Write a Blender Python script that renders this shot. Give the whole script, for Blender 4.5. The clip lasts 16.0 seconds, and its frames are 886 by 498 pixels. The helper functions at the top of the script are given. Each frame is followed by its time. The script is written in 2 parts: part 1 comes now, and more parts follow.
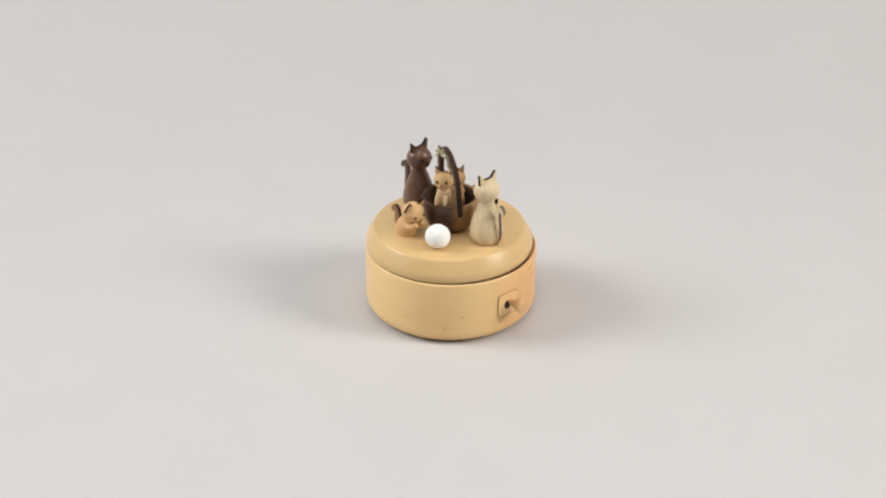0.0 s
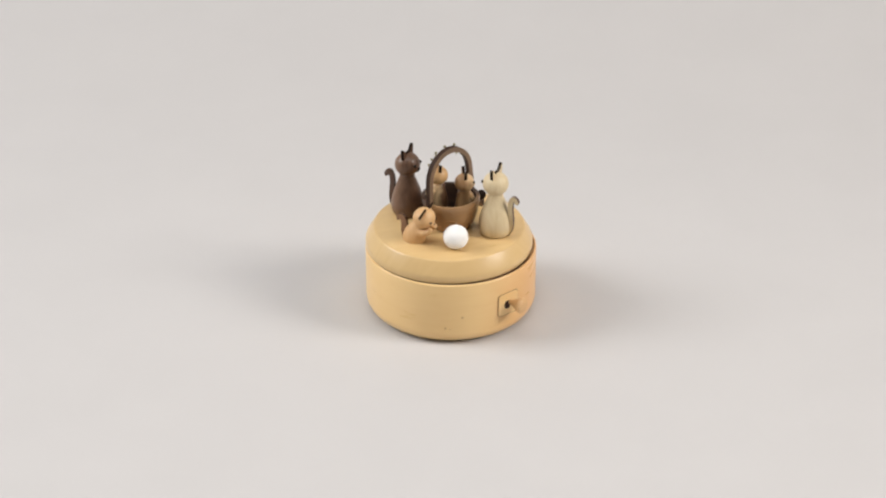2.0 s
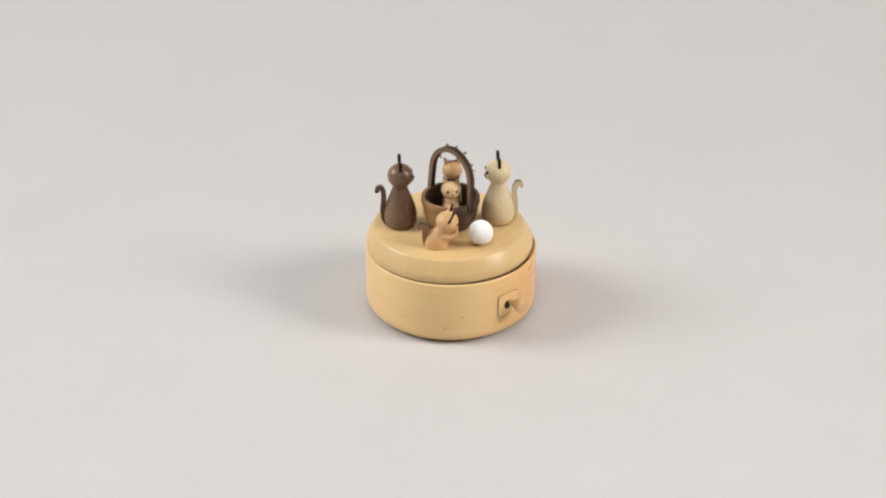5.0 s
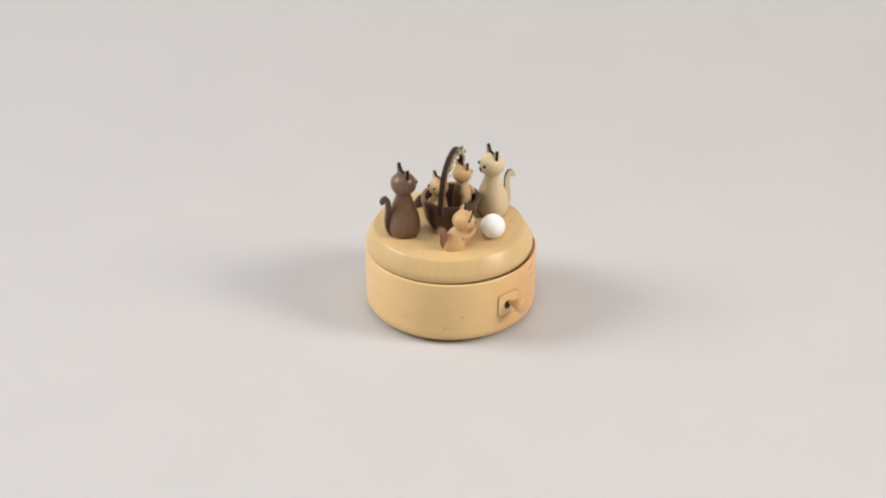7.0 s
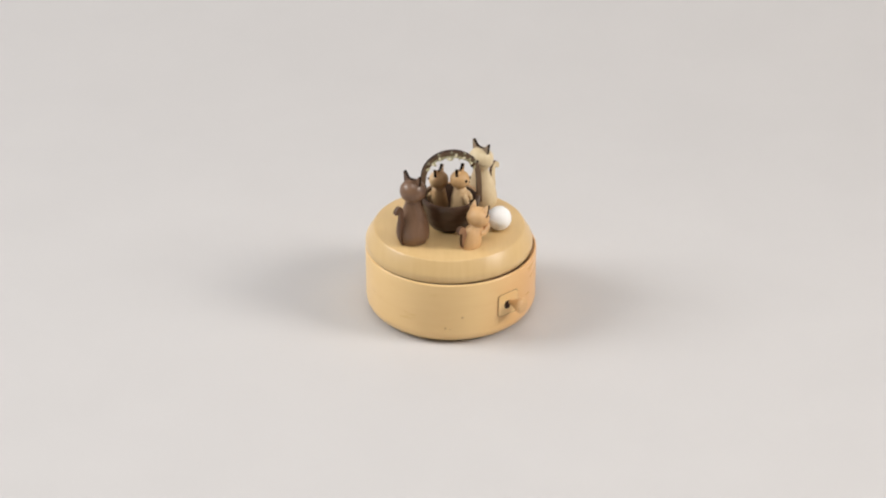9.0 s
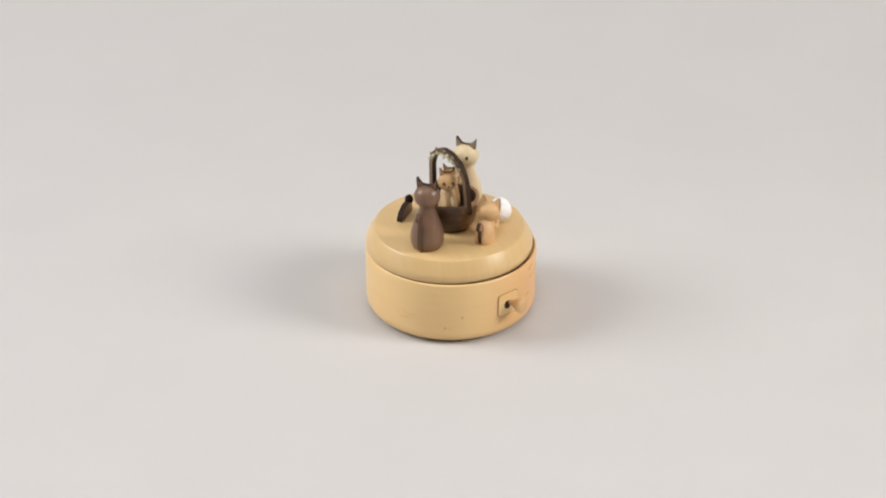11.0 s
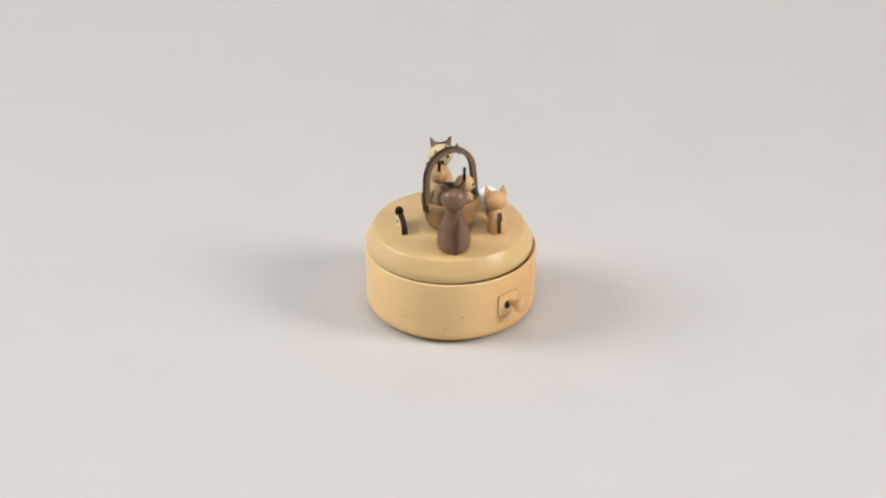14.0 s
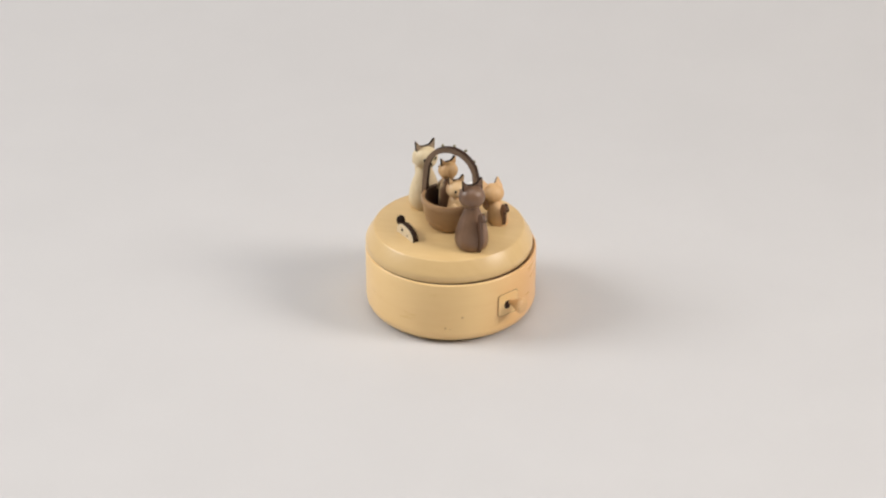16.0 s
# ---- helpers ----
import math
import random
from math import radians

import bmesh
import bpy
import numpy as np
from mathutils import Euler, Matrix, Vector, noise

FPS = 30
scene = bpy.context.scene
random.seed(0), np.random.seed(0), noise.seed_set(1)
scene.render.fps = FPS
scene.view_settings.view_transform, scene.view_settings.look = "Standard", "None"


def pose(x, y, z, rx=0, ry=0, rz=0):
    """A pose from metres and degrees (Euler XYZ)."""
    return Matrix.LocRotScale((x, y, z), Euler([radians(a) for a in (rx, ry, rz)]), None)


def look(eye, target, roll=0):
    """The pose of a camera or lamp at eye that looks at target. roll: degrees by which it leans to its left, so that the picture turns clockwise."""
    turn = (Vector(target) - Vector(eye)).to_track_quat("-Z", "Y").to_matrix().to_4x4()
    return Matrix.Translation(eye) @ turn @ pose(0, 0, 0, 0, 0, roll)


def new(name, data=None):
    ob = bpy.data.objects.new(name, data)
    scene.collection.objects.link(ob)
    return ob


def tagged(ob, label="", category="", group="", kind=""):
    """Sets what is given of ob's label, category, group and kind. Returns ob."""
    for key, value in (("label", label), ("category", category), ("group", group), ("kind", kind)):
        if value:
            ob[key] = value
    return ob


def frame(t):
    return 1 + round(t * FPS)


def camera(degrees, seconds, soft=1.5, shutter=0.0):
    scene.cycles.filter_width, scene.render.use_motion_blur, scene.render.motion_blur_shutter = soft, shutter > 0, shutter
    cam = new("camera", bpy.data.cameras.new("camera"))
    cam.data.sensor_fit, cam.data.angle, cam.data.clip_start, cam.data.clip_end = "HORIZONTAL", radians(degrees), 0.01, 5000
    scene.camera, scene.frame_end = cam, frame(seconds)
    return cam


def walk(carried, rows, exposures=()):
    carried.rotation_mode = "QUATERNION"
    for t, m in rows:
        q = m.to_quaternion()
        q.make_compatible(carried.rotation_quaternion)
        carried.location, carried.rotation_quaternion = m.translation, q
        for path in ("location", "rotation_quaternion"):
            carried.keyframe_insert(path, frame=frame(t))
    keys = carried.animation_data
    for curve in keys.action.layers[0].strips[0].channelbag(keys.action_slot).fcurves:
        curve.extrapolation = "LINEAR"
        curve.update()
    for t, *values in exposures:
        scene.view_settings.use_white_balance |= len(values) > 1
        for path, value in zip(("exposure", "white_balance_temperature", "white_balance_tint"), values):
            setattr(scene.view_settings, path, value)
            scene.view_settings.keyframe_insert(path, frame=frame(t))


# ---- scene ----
EYE = (0.0, -1.08366, 0.64055)
cam = camera(25.0, 16.0, soft=2.2)
walk(cam, [(0.0, look(EYE, (-0.00459, 0.0, 0.03468))), (16.0, look(EYE, (-0.00459, 0.0, 0.03468)))])
scene.view_settings.exposure = 0.0

MM = 0.001
LID_TOP = 0.0525          # height of the turning deck
DECK_RATE = 10.317        # degrees per second, anticlockwise from above
BASKET_RATE = -30.95      # the basket turns the other way, three times as fast
BASKET_SQUARE = 3.47      # second at which the basket handle stands square to the camera

# ---- light: two soft studio lamps, an added overhead fill and the white studio round them ----
world = bpy.data.worlds.new("studio_world")
scene.world = world
world.use_nodes = True
world.node_tree.nodes["Background"].inputs["Color"].default_value = (1.0, 0.97, 0.95, 1)
world.node_tree.nodes["Background"].inputs["Strength"].default_value = 0.3


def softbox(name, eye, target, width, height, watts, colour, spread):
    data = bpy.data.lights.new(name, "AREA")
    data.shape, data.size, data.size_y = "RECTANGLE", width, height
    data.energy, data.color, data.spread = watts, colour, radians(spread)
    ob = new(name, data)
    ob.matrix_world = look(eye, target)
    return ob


softbox("softbox_lamp", (-2.20, 0.00, 1.58), (0.05, -0.27, 0.03), 1.25, 1.25, 35.6, (1.0, 0.995, 0.995), 145)
softbox("softbox_lamp", (2.10, -0.60, 1.50), (-0.05, -0.45, 0.03), 0.95, 0.95, 31.2, (1.0, 0.945, 0.89), 145)
# unseen fill, added to brighten the middle of the set
softbox("overhead_fill", (0.0, -0.30, 1.3), (0, -0.22, 0.0), 0.8, 0.6, 2.4, (1.0, 0.99, 0.985), 120)


# ---- materials ----
def nodes_of(name):
    m = bpy.data.materials.new(name)
    m.use_nodes = True
    t = m.node_tree
    return m, t, t.nodes["Principled BSDF"]


def wood(name, light, dark, rough=0.5, grain=(120, 120, 900), bump=0.05):
    """Fine-grained wood: broad tone drift, stretched grain and small pores."""
    m, t, b = nodes_of(name)
    n, l = t.nodes, t.links
    co = n.new("ShaderNodeTexCoord")
    mp = n.new("ShaderNodeMapping")
    mp.inputs["Scale"].default_value = grain
    l.new(co.outputs["Object"], mp.inputs["Vector"])
    fine = n.new("ShaderNodeTexNoise")
    fine.inputs["Scale"].default_value, fine.inputs["Detail"].default_value = 1.0, 6
    l.new(mp.outputs["Vector"], fine.inputs["Vector"])
    broad = n.new("ShaderNodeTexNoise")
    broad.inputs["Scale"].default_value, broad.inputs["Detail"].default_value = 26, 2
    l.new(co.outputs["Object"], broad.inputs["Vector"])
    mix = n.new("ShaderNodeMath")
    mix.operation = "MULTIPLY_ADD"
    mix.inputs[1].default_value = 0.55
    l.new(fine.outputs["Fac"], mix.inputs[0])
    half = n.new("ShaderNodeMath")
    half.operation = "MULTIPLY"
    half.inputs[1].default_value = 0.5
    l.new(broad.outputs["Fac"], half.inputs[0])
    l.new(half.outputs[0], mix.inputs[2])
    ramp = n.new("ShaderNodeValToRGB")
    ramp.color_ramp.elements[0].position, ramp.color_ramp.elements[1].position = 0.34, 0.68
    ramp.color_ramp.elements[0].color = (*dark, 1)
    ramp.color_ramp.elements[1].color = (*light, 1)
    l.new(mix.outputs[0], ramp.inputs["Fac"])
    l.new(ramp.outputs["Color"], b.inputs["Base Color"])
    b.inputs["Roughness"].default_value = rough
    rr = n.new("ShaderNodeMapRange")
    rr.inputs["To Min"].default_value, rr.inputs["To Max"].default_value = rough - 0.08, rough + 0.1
    l.new(fine.outputs["Fac"], rr.inputs["Value"])
    l.new(rr.outputs["Result"], b.inputs["Roughness"])
    bp = n.new("ShaderNodeBump")
    bp.inputs["Strength"].default_value, bp.inputs["Distance"].default_value = bump, 0.0004
    l.new(fine.outputs["Fac"], bp.inputs["Height"])
    l.new(bp.outputs["Normal"], b.inputs["Normal"])
    return m


def plain(name, colour, rough=0.6, scale=900, spread=0.12, bump=0.04, gloss=0.5):
    m, t, b = nodes_of(name)
    n, l = t.nodes, t.links
    co = n.new("ShaderNodeTexCoord")
    no = n.new("ShaderNodeTexNoise")
    no.inputs["Scale"].default_value, no.inputs["Detail"].default_value = scale, 4
    l.new(co.outputs["Object"], no.inputs["Vector"])
    ramp = n.new("ShaderNodeValToRGB")
    ramp.color_ramp.elements[0].position, ramp.color_ramp.elements[1].position = 0.3, 0.7
    ramp.color_ramp.elements[0].color = (*[c * (1 - spread) for c in colour], 1)
    ramp.color_ramp.elements[1].color = (*[min(1, c * (1 + spread)) for c in colour], 1)
    l.new(no.outputs["Fac"], ramp.inputs["Fac"])
    l.new(ramp.outputs["Color"], b.inputs["Base Color"])
    b.inputs["Roughness"].default_value, b.inputs["Specular IOR Level"].default_value = rough, gloss
    bp = n.new("ShaderNodeBump")
    bp.inputs["Strength"].default_value, bp.inputs["Distance"].default_value = bump, 0.0003
    l.new(no.outputs["Fac"], bp.inputs["Height"])
    l.new(bp.outputs["Normal"], b.inputs["Normal"])
    return m


def sap_or_shade(m, colour, way, start, width):
    """Runs another tone down a turned piece's side: wood streak, light or shade."""
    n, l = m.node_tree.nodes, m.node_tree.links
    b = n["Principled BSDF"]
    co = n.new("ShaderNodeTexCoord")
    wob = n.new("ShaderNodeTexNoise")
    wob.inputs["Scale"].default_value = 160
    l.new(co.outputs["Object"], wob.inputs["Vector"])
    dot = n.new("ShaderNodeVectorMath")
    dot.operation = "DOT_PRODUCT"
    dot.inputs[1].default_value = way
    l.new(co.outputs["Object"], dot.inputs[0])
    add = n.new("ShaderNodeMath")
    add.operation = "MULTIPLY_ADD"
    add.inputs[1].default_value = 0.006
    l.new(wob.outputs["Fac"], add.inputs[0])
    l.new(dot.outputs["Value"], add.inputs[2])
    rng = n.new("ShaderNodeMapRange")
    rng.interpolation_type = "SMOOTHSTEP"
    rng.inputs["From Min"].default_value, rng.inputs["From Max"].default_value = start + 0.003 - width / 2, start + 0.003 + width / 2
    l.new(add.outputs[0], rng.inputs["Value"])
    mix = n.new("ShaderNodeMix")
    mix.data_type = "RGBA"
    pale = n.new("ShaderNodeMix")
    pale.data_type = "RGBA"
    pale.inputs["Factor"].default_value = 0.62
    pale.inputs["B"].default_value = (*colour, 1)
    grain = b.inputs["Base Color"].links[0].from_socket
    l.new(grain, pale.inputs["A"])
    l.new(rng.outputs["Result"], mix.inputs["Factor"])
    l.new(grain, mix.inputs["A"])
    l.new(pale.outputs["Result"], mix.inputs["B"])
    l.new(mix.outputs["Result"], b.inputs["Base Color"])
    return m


PAPER = plain("backdrop_paper", (0.560, 0.545, 0.539), 0.85, 14, 0.012, 0.01)
WALL = plain("studio_paint", (0.42, 0.415, 0.405), 0.8, 30, 0.03, 0.02)
# drum: warm, dimmer light of its right side is put into the colour
BEECH = sap_or_shade(wood("turned_maple", (0.875, 0.612, 0.290), (0.835, 0.562, 0.252), 0.29, (30, 30, 260), 0.008), (0.68, 0.335, 0.128), (1.0, -0.1, 0.0), 0.036, 0.042)
DECK = wood("deck_maple", (0.705, 0.495, 0.237), (0.655, 0.445, 0.203), 0.31, (40, 300, 40), 0.02)
# walnut: light on the cat's back is put into a paler -x side
WALNUT = sap_or_shade(wood("walnut", (0.165, 0.089, 0.052), (0.068, 0.034, 0.019), 0.35, (500, 500, 110)), (0.255, 0.146, 0.085), (-1.0, 0.0, 0.0), 0.002, 0.010)
MAPLE = wood("pale_maple", (0.715, 0.595, 0.385), (0.625, 0.49, 0.29), 0.45, (500, 500, 110))
DUSK = wood("dark_tail_walnut", (0.120, 0.061, 0.035), (0.062, 0.030, 0.017), 0.40, (500, 500, 110))
# pale maple again, with shade from the basket painted on its front
SHADED = sap_or_shade(wood("front_shaded_maple", (0.715, 0.595, 0.385), (0.625, 0.49, 0.29), 0.45, (500, 500, 110)), (0.37, 0.255, 0.145), (1.0, 0.0, 0.0), 0.0035, 0.011)
PEACH = wood("pink_beech", (0.71, 0.45, 0.22), (0.61, 0.36, 0.158), 0.45, (500, 500, 110))
KNOT = plain("brown_knot", (0.46, 0.275, 0.13), 0.5, 900, 0.2)
SPECK = plain("faint_knot", (0.62, 0.38, 0.17), 0.5, 900, 0.15)
EAR = plain("dark_ear_stain", (0.32, 0.24, 0.165), 0.55, 1200, 0.25)
TOAST = plain("toasted_edge", (0.085, 0.045, 0.026), 0.65, 1500, 0.25, gloss=0.2)
FELT = plain("dark_felt", (0.05, 0.035, 0.028), 0.9, 1500, 0.2)
TAN = wood("tan_beech", (0.63, 0.395, 0.18), (0.50, 0.29, 0.122), 0.45, (500, 500, 110))
TUB = sap_or_shade(wood("basket_walnut", (0.082, 0.042, 0.024), (0.045, 0.023, 0.013), 0.36, (160, 160, 700)), (0.53, 0.31, 0.14), (-0.42, -0.91, 0.0), 0.0058, 0.011)
HOLLOW = wood("dark_hollow_walnut", (0.072, 0.037, 0.021), (0.040, 0.020, 0.012), 0.5, (160, 160, 700))
HANDLE = wood("handle_wood", (0.22, 0.137, 0.080), (0.125, 0.076, 0.043), 0.45, (500, 500, 160))
BURNT = plain("burnt_edge", (0.018, 0.010, 0.007), 0.75, 1500, 0.3, gloss=0.12)
SCORCH = plain("scorched_edge", (0.040, 0.020, 0.012), 0.65, 1500, 0.3, gloss=0.2)
UMBER = plain("brown_sawn_edge", (0.105, 0.055, 0.033), 0.55, 1500, 0.25)
INK = plain("dark_ink", (0.010, 0.007, 0.006), 0.5, 1500, 0.2, gloss=0.25)
YARN = plain("white_yarn", (0.93, 0.92, 0.90), 0.9, 1600, 0.05, 0.2)
LEAF = plain("pale_green_leaf", (0.40, 0.36, 0.20), 0.55, 1200, 0.25)
PETAL = plain("cream_petal", (0.80, 0.74, 0.52), 0.6, 1200, 0.12)
RUSSET = wood("russet_beech", (0.32, 0.175, 0.09), (0.21, 0.105, 0.052), 0.45, (500, 500, 110))
SILVER = plain("olive_bead", (0.24, 0.215, 0.13), 0.4, 900, 0.1)
TWO_TONE = sap_or_shade(wood("brown_backed_beech", (0.15, 0.075, 0.036), (0.10, 0.05, 0.025), 0.4, (500, 500, 110)), (0.92, 0.66, 0.36), (0.94, -0.34, 0.0), -0.0016, 0.003)
# small kitten: shade on its back is put into the colour, front paler
OLIVE = sap_or_shade(wood("golden_beech_shaded_back", (0.46, 0.275, 0.125), (0.33, 0.18, 0.078), 0.4, (500, 500, 110)), (0.86, 0.62, 0.34), (1.0, 0.0, 0.0), 0.001, 0.005)
CREAM = wood("cream_veneer", (0.76, 0.66, 0.48), (0.66, 0.54, 0.37), 0.5, (600, 600, 200))


# ---- mesh helpers ----
def part(name, bm, material, parent, label="", smooth=True, angle=40):
    me = bpy.data.meshes.new(name)
    bmesh.ops.recalc_face_normals(bm, faces=bm.faces)
    if smooth:
        for f in bm.faces:
            f.smooth = True
        for e in bm.edges:
            if len(e.link_faces) == 2 and e.calc_face_angle(0) > radians(angle):
                e.smooth = False
    bm.to_mesh(me)
    bm.free()
    for m in material if isinstance(material, (list, tuple)) else (material,):
        me.materials.append(m)
    ob = new(name, me)
    ob.parent = parent
    return tagged(ob, label) if label else ob


def thing(name, label, category, m, group=""):
    ob = new(name)
    ob.empty_display_size = 0.01
    ob.matrix_basis = m
    return tagged(ob, label, category, group)


def lathe(profile, n=64, unit=MM):
    """A solid turned about z from (radius, height) pairs that begin and end on the axis."""
    bm = bmesh.new()
    rings = []
    for r, z in profile:
        if r <= 1e-6:
            rings.append([bm.verts.new((0, 0, z * unit))])
        else:
            rings.append([bm.verts.new((r * unit * math.cos(2 * math.pi * k / n), r * unit * math.sin(2 * math.pi * k / n), z * unit)) for k in range(n)])
    for a, b in zip(rings, rings[1:]):
        for k in range(n):
            j = (k + 1) % n
            if len(a) == 1 and len(b) > 1:
                bm.faces.new((a[0], b[k], b[j]))
            elif len(b) == 1 and len(a) > 1:
                bm.faces.new((a[k], a[j], b[0]))
            elif len(a) > 1:
                bm.faces.new((a[k], a[j], b[j], b[k]))
    return bm


def smooth_profile(points, steps=6):
    """A flowing curve through the points (Catmull-Rom)."""
    out = []
    for i in range(len(points) - 1):
        p0, p1 = points[max(0, i - 1)], points[i]
        p2, p3 = points[i + 1], points[min(len(points) - 1, i + 2)]
        for k in range(steps):
            u = k / steps
            out.append(tuple(0.5 * (2 * b + (c - a) * u + (2 * a - 5 * b + 4 * c - d) * u * u + (3 * b - a - 3 * c + d) * u ** 3)
                             for a, b, c, d in zip(p0, p1, p2, p3)))
    return out + [tuple(points[-1])]


def ball(radius, at=(0, 0, 0), scale=(1, 1, 1), n=24, bm=None):
    bm = bm or bmesh.new()
    m = Matrix.Translation([a * MM for a in at]) @ Matrix.Diagonal((*[radius * s * MM for s in scale], 1))
    bmesh.ops.create_uvsphere(bm, u_segments=n, v_segments=n // 2, radius=1, matrix=m)
    return bm


def plate(outline, thick, at=Matrix.Identity(4), rear=0):
    """A board sawn to an outline in (x, z) millimetres, its sawn edge in the second material."""
    bm = bmesh.new()
    front = [bm.verts.new((x * MM, -thick / 2 * MM, z * MM)) for x, z in outline]
    back = [bm.verts.new((x * MM, thick / 2 * MM, z * MM)) for x, z in outline]
    bm.faces.new(front)
    bm.faces.new(back[::-1]).material_index = rear
    for k in range(len(outline)):
        j = (k + 1) % len(outline)
        bm.faces.new((front[k], back[k], back[j], front[j])).material_index = 1
    bmesh.ops.transform(bm, matrix=at, verts=bm.verts)
    return bm


def ribbon(line, widths):
    """The outline of a band along a line of (x, z) with the given widths."""
    left, right = [], []
    for k, (x, z) in enumerate(line):
        a, b = line[max(0, k - 1)], line[min(len(line) - 1, k + 1)]
        dx, dz = b[0] - a[0], b[1] - a[1]
        d = math.hypot(dx, dz)
        w = widths[0] + (widths[1] - widths[0]) * k / (len(line) - 1)
        left.append((x - dz / d * w / 2, z + dx / d * w / 2))
        right.append((x + dz / d * w / 2, z - dx / d * w / 2))
    end = line[-1]
    a = line[-2]
    d = math.hypot(end[0] - a[0], end[1] - a[1])
    tip = (end[0] + (end[0] - a[0]) / d * widths[1] * 0.45, end[1] + (end[1] - a[1]) / d * widths[1] * 0.45)
    return left + [tip] + right[::-1]


def tube(line, radii, n=12):
    """A round limb along points (millimetres), with rounded ends."""
    bm = bmesh.new()
    pts = [Vector(p) * MM for p in line]
    rings = []
    for k, p in enumerate(pts):
        d = (pts[min(len(pts) - 1, k + 1)] - pts[max(0, k - 1)]).normalized()
        side = d.cross(Vector((0.31, 0.77, 0.55))).normalized()
        up = d.cross(side)
        rings.append([bm.verts.new(p + (side * math.cos(2 * math.pi * j / n) + up * math.sin(2 * math.pi * j / n)) * radii[k] * MM) for j in range(n)])
    for a, b in zip(rings, rings[1:]):
        for j in range(n):
            bm.faces.new((a[j], a[(j + 1) % n], b[(j + 1) % n], b[j]))
    for ring, p, q in ((rings[0], pts[0], pts[1]), (rings[-1], pts[-1], pts[-2])):
        tip = bm.verts.new(p + (p - q).normalized() * radii[0 if ring is rings[0] else -1] * 0.6 * MM)
        for j in range(n):
            bm.faces.new((ring[j], ring[(j + 1) % n], tip))
    return bm


# ---- the studio: a paper sweep on the floor of a white room ----
def slab(name, lo, hi, material, label, category):
    bm = bmesh.new()
    m = Matrix.Translation([(a + b) / 2 for a, b in zip(lo, hi)]) @ Matrix.Diagonal((*[b - a for a, b in zip(lo, hi)], 1))
    bmesh.ops.create_cube(bm, size=1, matrix=m)
    return tagged(part(name, bm, material, None, smooth=False), label, category, kind="structure")


def backdrop():
    """Paper that lies flat, then sweeps up in a long curve to a hanging roll's height."""
    line = [(-1.6, 0.0), (0.24, 0.0)]
    line += [(0.24 + 0.56 * math.sin(a), 0.56 * (1 - math.cos(a))) for a in [radians(84 * k / 28) for k in range(1, 29)]]
    line.append((line[-1][0] + 0.11, line[-1][1] + 1.05))
    bm = bmesh.new()
    rows = []
    for y, z in line:
        rows.append([[bm.verts.new((x, y, z + dz)) for x in (-1.5, 1.5)] for dz in (-0.0032, -0.0044)])
    for a, b in zip(rows, rows[1:]):
        bm.faces.new((a[0][0], a[0][1], b[0][1], b[0][0]))
        bm.faces.new((a[1][0], b[1][0], b[1][1], a[1][1]))
        bm.faces.new((a[0][0], b[0][0], b[1][0], a[1][0]))
        bm.faces.new((a[0][1], a[1][1], b[1][1], b[0][1]))
    for r in (rows[0], rows[-1]):
        bm.faces.new((r[0][0], r[1][0], r[1][1], r[0][1]))
    ob = part("backdrop", bm, PAPER, None, angle=60)
    return tagged(ob, "seamless warm grey paper sweep lying flat and curving up", "backdrop", kind="structure")


def studio():
    slab("floor", (-2.5, -2.6, -0.055), (2.5, 2.0, -0.0044), WALL, "plain grey studio floor under the paper", "floor")
    slab("ceiling", (-2.5, -2.6, 2.6), (2.5, 2.0, 2.7), WALL, "plain grey studio ceiling", "ceiling")
    slab("wall_north", (-2.5, 2.0, -0.055), (2.5, 2.1, 2.7), WALL, "plain grey studio wall behind the paper", "wall")
    slab("wall_south", (-2.5, -2.7, -0.055), (2.5, -2.6, 2.7), WALL, "plain grey studio wall behind the camera", "wall")
    slab("wall_west", (-2.6, -2.7, -0.055), (-2.5, 2.1, 2.7), WALL, "plain grey studio side wall", "wall")
    slab("wall_east", (2.5, -2.7, -0.055), (2.6, 2.1, 2.7), WALL, "plain grey studio side wall", "wall")
    backdrop()


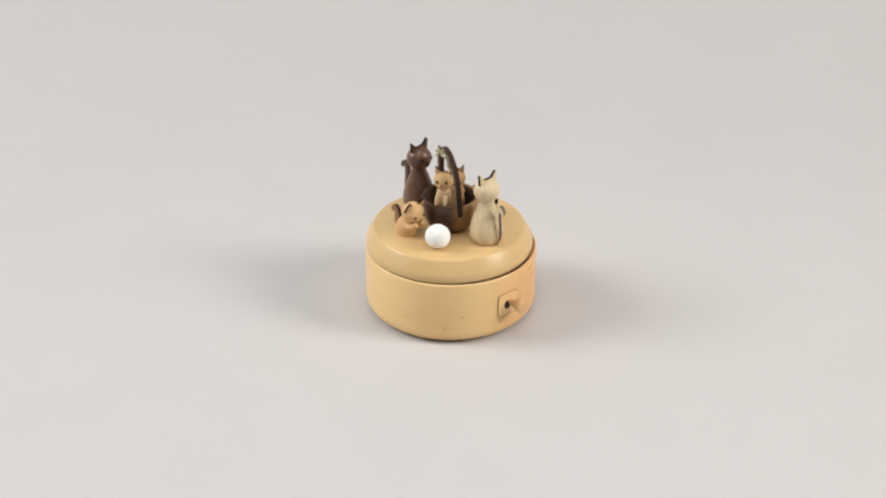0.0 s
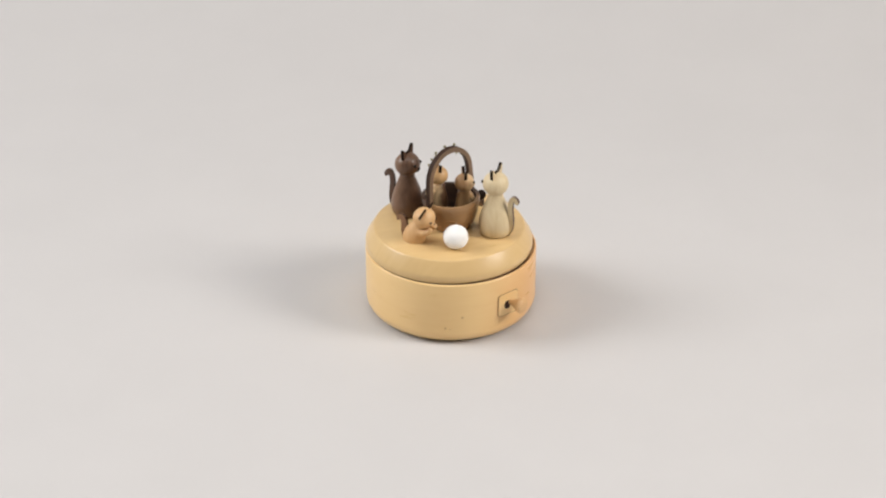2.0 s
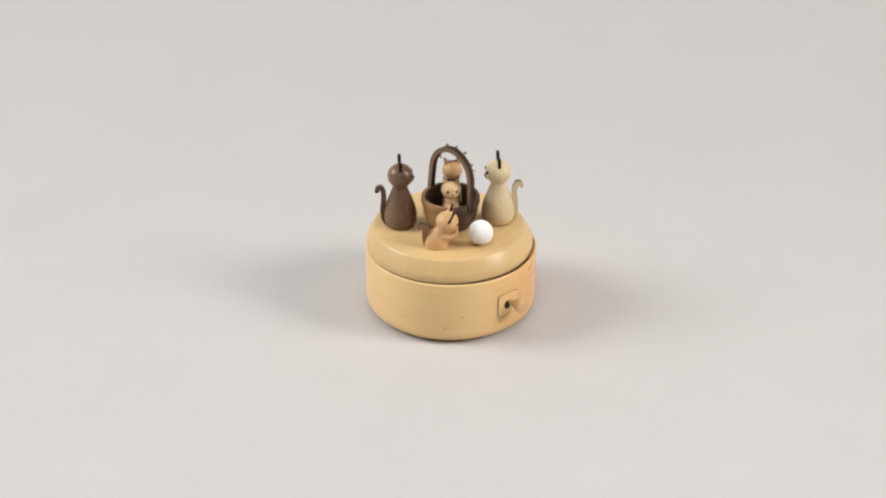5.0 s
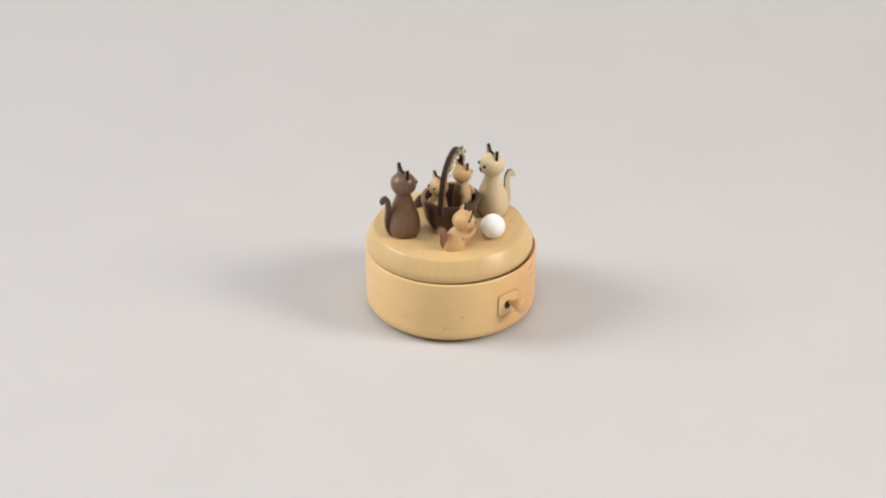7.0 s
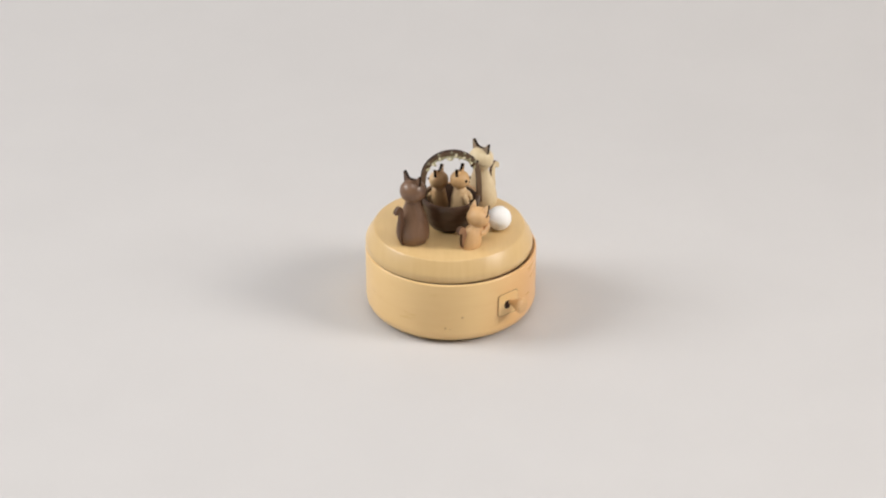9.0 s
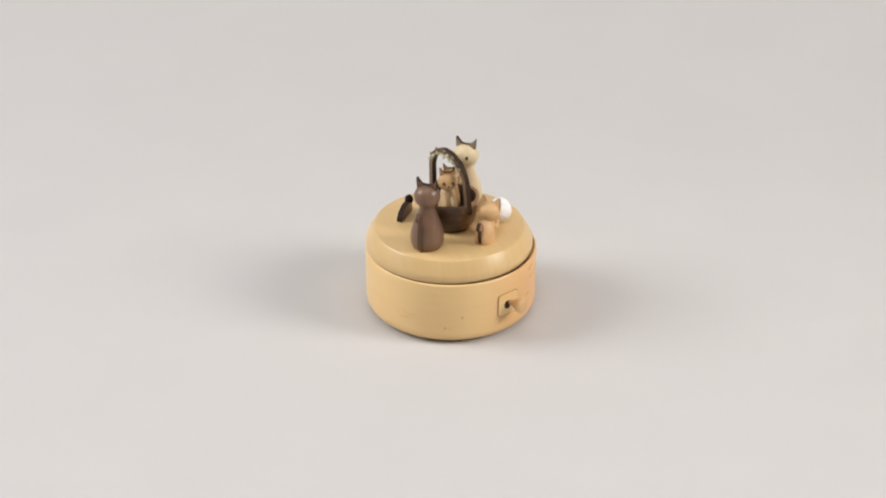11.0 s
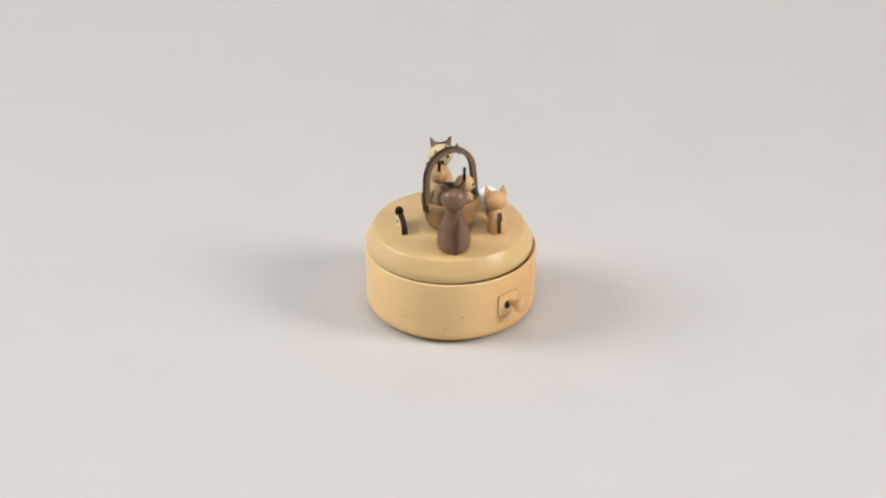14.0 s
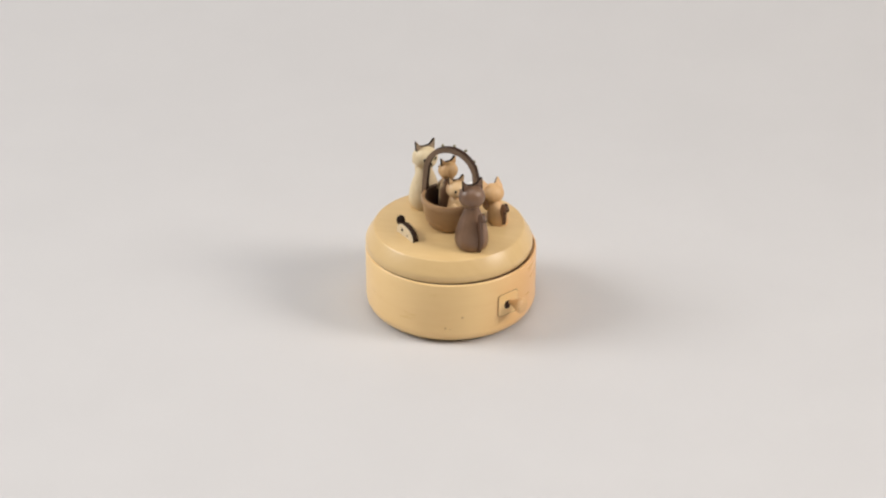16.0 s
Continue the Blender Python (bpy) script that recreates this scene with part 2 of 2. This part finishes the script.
# ---- the music box ----
def music_box():
    box = thing("music_box", "round pale wooden music box with a smooth satin finish", "music box", pose(0.3 * MM, 0, 0))
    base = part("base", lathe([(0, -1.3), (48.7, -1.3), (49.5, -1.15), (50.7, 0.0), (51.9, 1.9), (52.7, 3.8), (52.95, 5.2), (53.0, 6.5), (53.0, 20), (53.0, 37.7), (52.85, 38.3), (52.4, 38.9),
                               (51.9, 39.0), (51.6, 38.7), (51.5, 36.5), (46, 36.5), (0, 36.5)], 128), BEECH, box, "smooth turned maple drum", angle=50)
    for az, z, r in ((-93.5, 9.2, 0.75), (-82.4, 16.6, 0.75), (-90.5, 8.6, 0.4)):
        a = radians(az)
        dot = ball(r, (0, 0, 0), (0.25, 1, 1), 12)
        k = part("knot", dot, SPECK, base, "tiny brown knot in the wood")
        k.matrix_basis = pose(53.0 * MM * math.cos(a), 53.0 * MM * math.sin(a), z * MM, 0, 0, az)
    part("foot_pad", lathe([(0, -3.2), (46.0, -3.2), (46.4, -2.9), (46.4, -0.9), (0, -0.9)], 96), FELT, box, "thin dark felt foot")
    # added disc whose dark colour stands for the shade in the deck gap
    part("gap_disc", lathe([(0, 36.3), (49.4, 36.3), (49.4, 39.6), (0, 39.6)], 96), UMBER, box, "brown disc under the deck, coloured as shade in the gap")
    lid = part("lid", lathe([(0, 39.3), (50.7, 39.3), (51.4, 39.6), (51.7, 40.5), (51.7, 42.8), (51.6, 43.6), (51.2, 44.6), (47.0, 51.7),
                             (46.7, 52.1), (46.3, 52.4), (45.7, 52.5), (0, 52.5)], 128), DECK, box, "turning maple deck with a broad bevelled rim", angle=50)
    # sawn square plate with the winding knob
    az = -49.0
    m = pose(51.8 * MM * math.cos(radians(az)), 51.8 * MM * math.sin(radians(az)), 19.6 * MM, 0, 0, az + 90)
    def square(w, h, r):
        pts = []
        for cx, cz, a0 in ((w, h, 0), (-w, h, 90), (-w, -h, 180), (w, -h, 270)):
            for k in range(5):
                a = radians(a0 + 22.5 * k)
                pts.append((cx - math.copysign(r, cx) + r * math.cos(a), cz - math.copysign(r, cz) + r * math.sin(a)))
        return pts
    groove = part("plate_gap", plate(square(7.9, 7.7, 2.2), 2.7), [KNOT, KNOT], box, "brown saw gap round the plate")
    groove.matrix_basis = m
    cover = part("key_plate", plate(square(7.65, 7.2, 2.1), 2.9), [BEECH, BEECH], box, "rounded square maple plate")
    cover.matrix_basis = m
    socket = part("socket", lathe([(0, 0), (2.7, 0), (2.7, 0.3), (0, 0.3)], 24), SCORCH, cover, "dark round hole")
    socket.matrix_basis = pose(-0.6 * MM, -1.35 * MM, -0.6 * MM, 90, 0, 0)
    knob = part("winding_knob", lathe(smooth_profile([(0, 0), (1.5, 0.2), (1.7, 2.0), (2.6, 4.0), (3.9, 6.4), (4.8, 8.4), (4.7, 9.8), (3.4, 10.7), (0, 11.0)], 4), 32),
                PEACH, box, "flared turned wooden winding knob")
    knob.matrix_basis = m @ pose(1.2 * MM, -1.3 * MM, 0.6 * MM, 88, 0, 12)
    return lid


# ---- carved cats ----
def face(cat, head, eyes, nose, drop=0.18):
    for y in (-1, 1):
        a, e = radians(eyes[0]), radians(eyes[1])
        c, r = head
        p = (c[0] + r * math.cos(e) * math.cos(a), c[1] + y * r * math.cos(e) * math.sin(a), c[2] + r * math.sin(e))
        part("eye", ball(nose * 0.95, p, n=12), INK, cat, "small dark eye")
    part("nose", ball(nose, (c[0] + r * (1.03 - drop * 0.15), 0, c[2] - r * drop), (0.7, 1.1, 0.8), 12), INK, cat, "small dark nose")


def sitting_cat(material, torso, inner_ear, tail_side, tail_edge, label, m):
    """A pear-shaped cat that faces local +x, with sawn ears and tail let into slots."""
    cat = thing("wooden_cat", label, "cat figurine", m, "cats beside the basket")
    part("body", lathe(smooth_profile([(0, 0), (6.8, 0.05), (8.7, 0.7), (9.9, 3.4), (10.2, 7.0), (9.6, 11.5), (8.1, 16.5), (6.4, 21.0), (5.1, 24.5), (4.5, 27.0), (4.5, 29.5), (0, 31)], 5), 40),
         torso, cat, "pear-shaped turned body")
    c, r = (0.2, 0, 33.7), 7.85
    head = part("head", ball(r, c, (1.0, 1.02, 0.95), 32), material, cat, "round turned head")
    part("muzzle", ball(2.3, (c[0] + 5.8, 0, c[2] - 1.9), (0.85, 1.25, 0.8), 16), material, head)
    ears = [(-5.6, 36.5), (-6.2, 40.5), (-6.6, 45.6), (-6.0, 45.8), (-3.2, 42.3), (0, 41.9), (3.2, 42.3), (6.0, 45.8), (6.6, 45.6), (6.2, 40.5), (5.6, 36.5), (4, 34), (-4, 34)]
    part("ears", plate(ears, 2.0, pose(0.0, 0, -0.5 * MM, 0, 0, -90), 2), [material, BURNT, inner_ear], cat, "sawn ear board with burnt edges")
    line = smooth_profile([(-7.6, 1.0), (-10.2, 6.0), (-10.6, 12.0), (-10.1, 18.0), (-10.4, 23.2), (-11.7, 25.9), (-13.4, 25.7), (-14.4, 23.6)], 5)
    part("tail", plate(ribbon(line, (3.6, 2.6)), 2.1), [tail_side, tail_edge], cat, "curled sawn tail with burnt edges")
    face(cat, (c, r), (27, 10), 1.1)
    for y in (-1, 1):
        smile = [(c[0] + 7.9 - 0.10 * k * k, y * (0.1 + 0.42 * k), c[2] - 2.7 - 0.55 * math.sin(math.pi * k / 5)) for k in range(6)]
        part("mouth", tube(smile, [0.32] * 6, 6), INK, cat, "thin dark smile line")
    return cat


def playing_kitten(m):
    cat = thing("wooden_kitten", "pinkish beech kitten crouching on the deck, pawing at a ball", "cat figurine", m)
    body = tube([(-3.2, 0, -1.5), (-2.6, 0, 1.6), (-1.4, 0, 5.0), (0.8, 0, 8.6), (2.4, 0, 11.2), (3.4, 0, 13.4)], (6.6, 7.4, 7.0, 5.8, 4.7, 4.2), 28)
    bmesh.ops.scale(body, vec=(1.0, 0.84, 1.0), verts=body.verts)
    bmesh.ops.bisect_plane(body, geom=body.verts[:] + body.edges[:] + body.faces[:], plane_co=(0, 0, 0.0), plane_no=(0, 0, -1), clear_outer=True)
    bmesh.ops.holes_fill(body, edges=[e for e in body.edges if e.is_boundary])
    part("body", body, PEACH, cat, "hunched carved body")
    c, r = (4.2, 0, 16.6), 6.8
    head = part("head", ball(r, c, (1.0, 1.06, 0.92), 28), PEACH, cat, "round head")
    part("muzzle", ball(2.3, (c[0] + 5.0, 0, c[2] - 3.0), (0.85, 1.25, 0.8), 14), PEACH, head)
    ears = [(-7.0, 18.6), (-6.9, 20.8), (-5.6, 26.0), (-5.0, 26.0), (-2.6, 22.7), (2.6, 22.7), (5.0, 26.0), (5.6, 26.0), (6.9, 20.8), (7.0, 18.6), (4, 16), (-4, 16)]
    part("ears", plate([(x, z - 16) for x, z in ears], 1.4, pose(3.0 * MM, 0, 16.4 * MM, 0, 29, 0) @ pose(0, 0, 0, 0, 0, 90)), [PEACH, BURNT], cat, "sawn ear board with burnt edges")
    for y in (-1, 1):
        part("front_leg", tube([(1.6, 3.4 * y, 7.8), (5.2, 3.9 * y, 7.6), (8.6, 3.3 * y, 9.2), (10.0, 2.7 * y, 11.0)], (2.3, 2.0, 1.8, 1.6), 12),
             PEACH, cat, "outstretched front leg")
    line = smooth_profile([(-5.5, 0.9), (-8.2, 2.6), (-9.0, 6.6), (-9.0, 10.6), (-10.0, 13.6), (-11.6, 14.2), (-12.8, 12.6)], 5)
    part("tail", plate(ribbon(line, (4.4, 3.0)), 2.3), [RUSSET, TOAST], cat, "curled sawn tail with burnt edges")
    face(cat, (c, r), (29, -9), 0.9, 0.46)
    return cat


def basket_kitten(material, top, label, m, tall):
    cat = thing("wooden_kitten", label, "cat figurine", m, "kittens in the basket")
    h = tall
    part("body", lathe(smooth_profile([(0, 0), (4.2, 0.1), (5.4, 1.5), (6.0, 6.0), (5.7, h - 15), (4.6, h - 9), (3.6, h - 5.5), (0, h - 4.5)], 5), 28), material, cat, "turned body")
    c, r = (0, 0, h), 6.0
    head = part("head", ball(r, c, (1.0, 1.03, 0.95), 28), top, cat, "round head")
    part("muzzle", ball(1.9, (5.0, 0, h - 1.4), (0.85, 1.25, 0.8), 14), top, head)
    ears = [(-4.4, h + 2.4), (-4.8, h + 4.4), (-5.1, h + 8.6), (-4.5, h + 8.7), (-2.2, h + 6.1), (2.2, h + 6.1), (4.5, h + 8.7), (5.1, h + 8.6), (4.8, h + 4.4), (4.4, h + 2.4), (4, h), (-4, h)]
    part("ears", plate(ears, 1.9, pose(0, 0, 0, 0, 0, 90)), [top, BURNT], cat, "sawn ear board with burnt edges")
    for y in (-1, 1):
        part("front_leg", tube([(3.4, 2.6 * y, h - 9), (5.4, 2.8 * y, h - 11.5), (6.0, 2.8 * y, h - 14.0)], (1.6, 1.6, 1.5), 10), material, cat)
    face(cat, (c, r), (28, 8), 0.9)
    return cat


# ---- basket, ball, mouse ----
def basket(m):
    b = thing("basket", "turned walnut tub basket with a tall arched handle", "basket", m)
    tub = lathe([(0, 0), (11.2, 0), (12.2, 0.3), (13.4, 1.6), (15.0, 4.6), (16.2, 8.4), (16.9, 12.0), (17.1, 14.6), (17.1, 16.0), (17.1, 19.5), (16.8, 19.9), (15.8, 19.9), (15.5, 19.5),
                 (15.0, 12.0), (13.0, 5.0), (11.4, 3.2), (10.4, 3.0), (0, 3.0)], 64)
    for f in list(tub.faces)[11 * 64:]:
        f.material_index = 1
    part("tub", tub, [TUB, HOLLOW], b, "hollow turned tub, dark inside", angle=50)
    part("rim", lathe([(16.85, 15.6), (17.7, 15.6), (17.95, 16.1), (18.0, 19.2), (17.7, 20.1), (17.2, 20.3), (16.75, 20.0), (16.85, 15.6)], 64), TUB, b, "raised rim band")
    for z, r in ((10.2, 16.6), (5.6, 15.4)):
        part("turned_ring", lathe([(r - 0.6, z - 0.5), (r + 0.05, z - 0.42), (r + 0.14, z), (r + 0.12, z + 0.42), (r - 0.4, z + 0.5)], 64), TUB, b)
    def lean(z):
        return max(0.0, z - 16.0) * 0.065 - 0.2
    arch = [(-17.9, 14.5), (-17.5, 26.0), (-17.0, 33.6)]
    arch += [(-16.9 * math.cos(radians(a)), 33.6 + 16.2 * math.sin(radians(a))) for a in range(10, 180, 10)]
    arch += [(16.9, 33.6), (17.5, 26.0), (17.9, 14.5)]
    outer, inner = [], []
    for k, (x, z) in enumerate(arch):
        a, c = arch[max(0, k - 1)], arch[min(len(arch) - 1, k + 1)]
        d = math.hypot(c[0] - a[0], c[1] - a[1])
        nx, nz = -(c[1] - a[1]) / d, (c[0] - a[0]) / d
        outer.append((x + nx * 1.55, z + nz * 1.55))
        inner.append((x - nx * 1.55, z - nz * 1.55))
    bm = bmesh.new()
    loops = [[bm.verts.new((x * MM, (y + lean(z)) * MM, z * MM)) for x, z in side] for side, y in ((outer, -1.65), (outer, 1.65), (inner, 1.65), (inner, -1.65))]
    for s in range(4):
        p, q = loops[s], loops[(s + 1) % 4]
        for k in range(len(arch) - 1):
            f = bm.faces.new((p[k], p[k + 1], q[k + 1], q[k]))
            f.material_index = 1 if s in (0, 2) else 0
    for k in (0, -1):
        bm.faces.new([lp[k] for lp in loops])
    handle = part("handle", bm, [HANDLE, SCORCH], b, "sawn arched handle with burnt edges")
    # a garland of small leaves and beads tied along one face of the arch
    vine = [(-16.0 * math.cos(radians(a)), 2.5 + lean(48), 33.6 + 15.0 * math.sin(radians(a)) + 0.5 * math.sin(a)) for a in range(38, 146, 6)]
    part("vine", tube(vine, [0.55] * len(vine), 8), LEAF, handle, "thin green vine along the handle")
    rnd = random.Random(4)
    for i, a in enumerate(range(36, 148, 9)):
        x, z = -16.9 * math.cos(radians(a)), 33.6 + 16.2 * math.sin(radians(a))
        if i % 3 == 0:
            part("bead", ball(0.95, (x * 1.03, 2.9 + lean(z) + rnd.uniform(-.3, .5), z + rnd.uniform(0.6, 2.6)), n=12), SILVER, handle, "pearly bead")
        leaf = ball(1.0, (0, 0, 0), (1.6, 0.35, 0.8), 12)
        ob = part("leaf", leaf, PETAL if i % 2 else LEAF, handle, "small cream petal" if i % 2 else "small pale green leaf")
        ob.matrix_basis = pose((x + rnd.uniform(-1, 1)) * MM, (3.0 + lean(z) + rnd.uniform(-.4, .6)) * MM, (z + rnd.uniform(-3.4, -0.2)) * MM, rnd.uniform(-40, 40), rnd.uniform(-80, 80), rnd.uniform(-25, 25))
    return b


def yarn_ball(m):
    y = thing("yarn_ball", "small white ball of wound yarn on the deck", "ball", m)
    part("core", ball(7.38, n=40), YARN, y, "white wound core")
    bm = bmesh.new()
    for way, size, turns in (((0.9, 0.25, 0.4), 6.86, 4), ((-0.3, 0.9, 0.3), 7.0, 1), ((0.2, -0.4, 0.9), 7.0, 1)):
        turn = Vector(way).to_track_quat("Z", "Y").to_matrix()
        for k in range(-turns, turns + 1):
            h = k * 1.5
            rr = math.sqrt(size ** 2 - h * h)
            n, mm = 48, 8
            grid = [[bm.verts.new(turn @ Vector(((rr + 0.66 * math.cos(v)) * math.cos(u), (rr + 0.66 * math.cos(v)) * math.sin(u), h + 0.66 * math.sin(v))) * MM)
                     for v in [2 * math.pi * j / mm for j in range(mm)]] for u in [2 * math.pi * i / n for i in range(n)]]
            for i in range(n):
                for j in range(mm):
                    bm.faces.new((grid[i][j], grid[(i + 1) % n][j], grid[(i + 1) % n][(j + 1) % mm], grid[i][(j + 1) % mm]))
    tagged(part("winding", bm, YARN, y, "bands of wound white strands"), kind="stuff")
    return y


def mouse(m):
    """A small sawn mouse; local +x runs along the board to its tail end, local -y is its pale face."""
    o = thing("wooden_mouse", "tiny sawn mouse, dark walnut with a cream veneered face", "mouse figurine", m)
    hump = smooth_profile([(1.12 * x, z) for x, z in [(7.2, 0.0), (7.3, 1.6), (6.0, 4.4), (3.4, 6.4), (0, 7.4), (-4.4, 7.4), (-7.6, 5.6), (-9.2, 2.4), (-9.2, 0.0)]], 4)
    part("body", plate(hump, 3.6), [WALNUT, SCORCH], o, "dark sawn body")
    inner = [(x * 0.96, 0.1 + z * 0.94) for x, z in hump]
    part("face_veneer", plate(inner, 0.6, pose(0, -1.95 * MM, 0)), [CREAM, CREAM], o, "cream side panel")
    part("ear", ball(3.6, (-9.0, 0, 7.4), (0.8, 0.75, 0.92), 16), BURNT, o, "round dark ear")
    part("eye", ball(1.05, (-3.8, -2.25, 3.6), (1, 0.5, 1), 12), INK, o, "dark eye")
    part("whisker_dot", ball(0.6, (2.0, -2.25, 2.2), (1, 0.5, 1), 10), SCORCH, o)
    return o


def on_deck(r, az, turn, t=0.0, lift=0.0):
    """A pose on the deck at t seconds: radius in millimetres, bearing at the start, own turn at the start."""
    a = radians(az + DECK_RATE * t)
    return pose(r * MM * math.cos(a), r * MM * math.sin(a), LID_TOP + lift * MM, 0, 0, turn + DECK_RATE * t)


def in_basket(x, y, turn, t, lift):
    a = BASKET_RATE * (t - BASKET_SQUARE)
    c, s = math.cos(radians(a)), math.sin(radians(a))
    return pose((x * c - y * s) * MM, (x * s + y * c) * MM, LID_TOP + lift * MM, 0, 0, turn + a)


studio()
LID = music_box()
DECK_THINGS = [
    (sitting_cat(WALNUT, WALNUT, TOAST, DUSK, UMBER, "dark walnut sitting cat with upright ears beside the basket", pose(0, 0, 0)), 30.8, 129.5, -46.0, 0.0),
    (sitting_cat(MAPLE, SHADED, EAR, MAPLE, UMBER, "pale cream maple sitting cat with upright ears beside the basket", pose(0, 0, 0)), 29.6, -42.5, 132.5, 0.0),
    (playing_kitten(pose(0, 0, 0)), 28.6, -154.0, -46.0, 0.0),
    (yarn_ball(pose(0, 0, 0)), 30.5, -104.6, 0.0, 7.45),
    (mouse(pose(0, 0, 0)), 30.3, 48.0, 138.0, 0.0),
]
BASKET_THINGS = [
    (basket(pose(0, 0, 0)), 0.0, 0.0, 0.0, 0.0),
    (basket_kitten(TWO_TONE, TAN, "taller tan beech kitten with a brown back, in the basket", pose(0, 0, 0), 30.5), -4.8, 5.8, 149.0, 3.0),
    (basket_kitten(OLIVE, OLIVE, "smaller golden beech kitten peeping out of the basket", pose(0, 0, 0), 25.4), 6.5, -5.4, -35.0, 3.0),
]


def motions():
    times = [k * 0.25 for k in range(65)]
    walk(LID, [(t, pose(-1.1 * MM, 0, 0, 0, 0, DECK_RATE * t)) for t in times])
    for ob, r, az, turn, lift in DECK_THINGS:
        walk(ob, [(t, on_deck(r, az, turn, t, lift)) for t in times])
    for ob, x, y, turn, lift in BASKET_THINGS:
        walk(ob, [(t, in_basket(x, y, turn, t, lift)) for t in times])


motions()
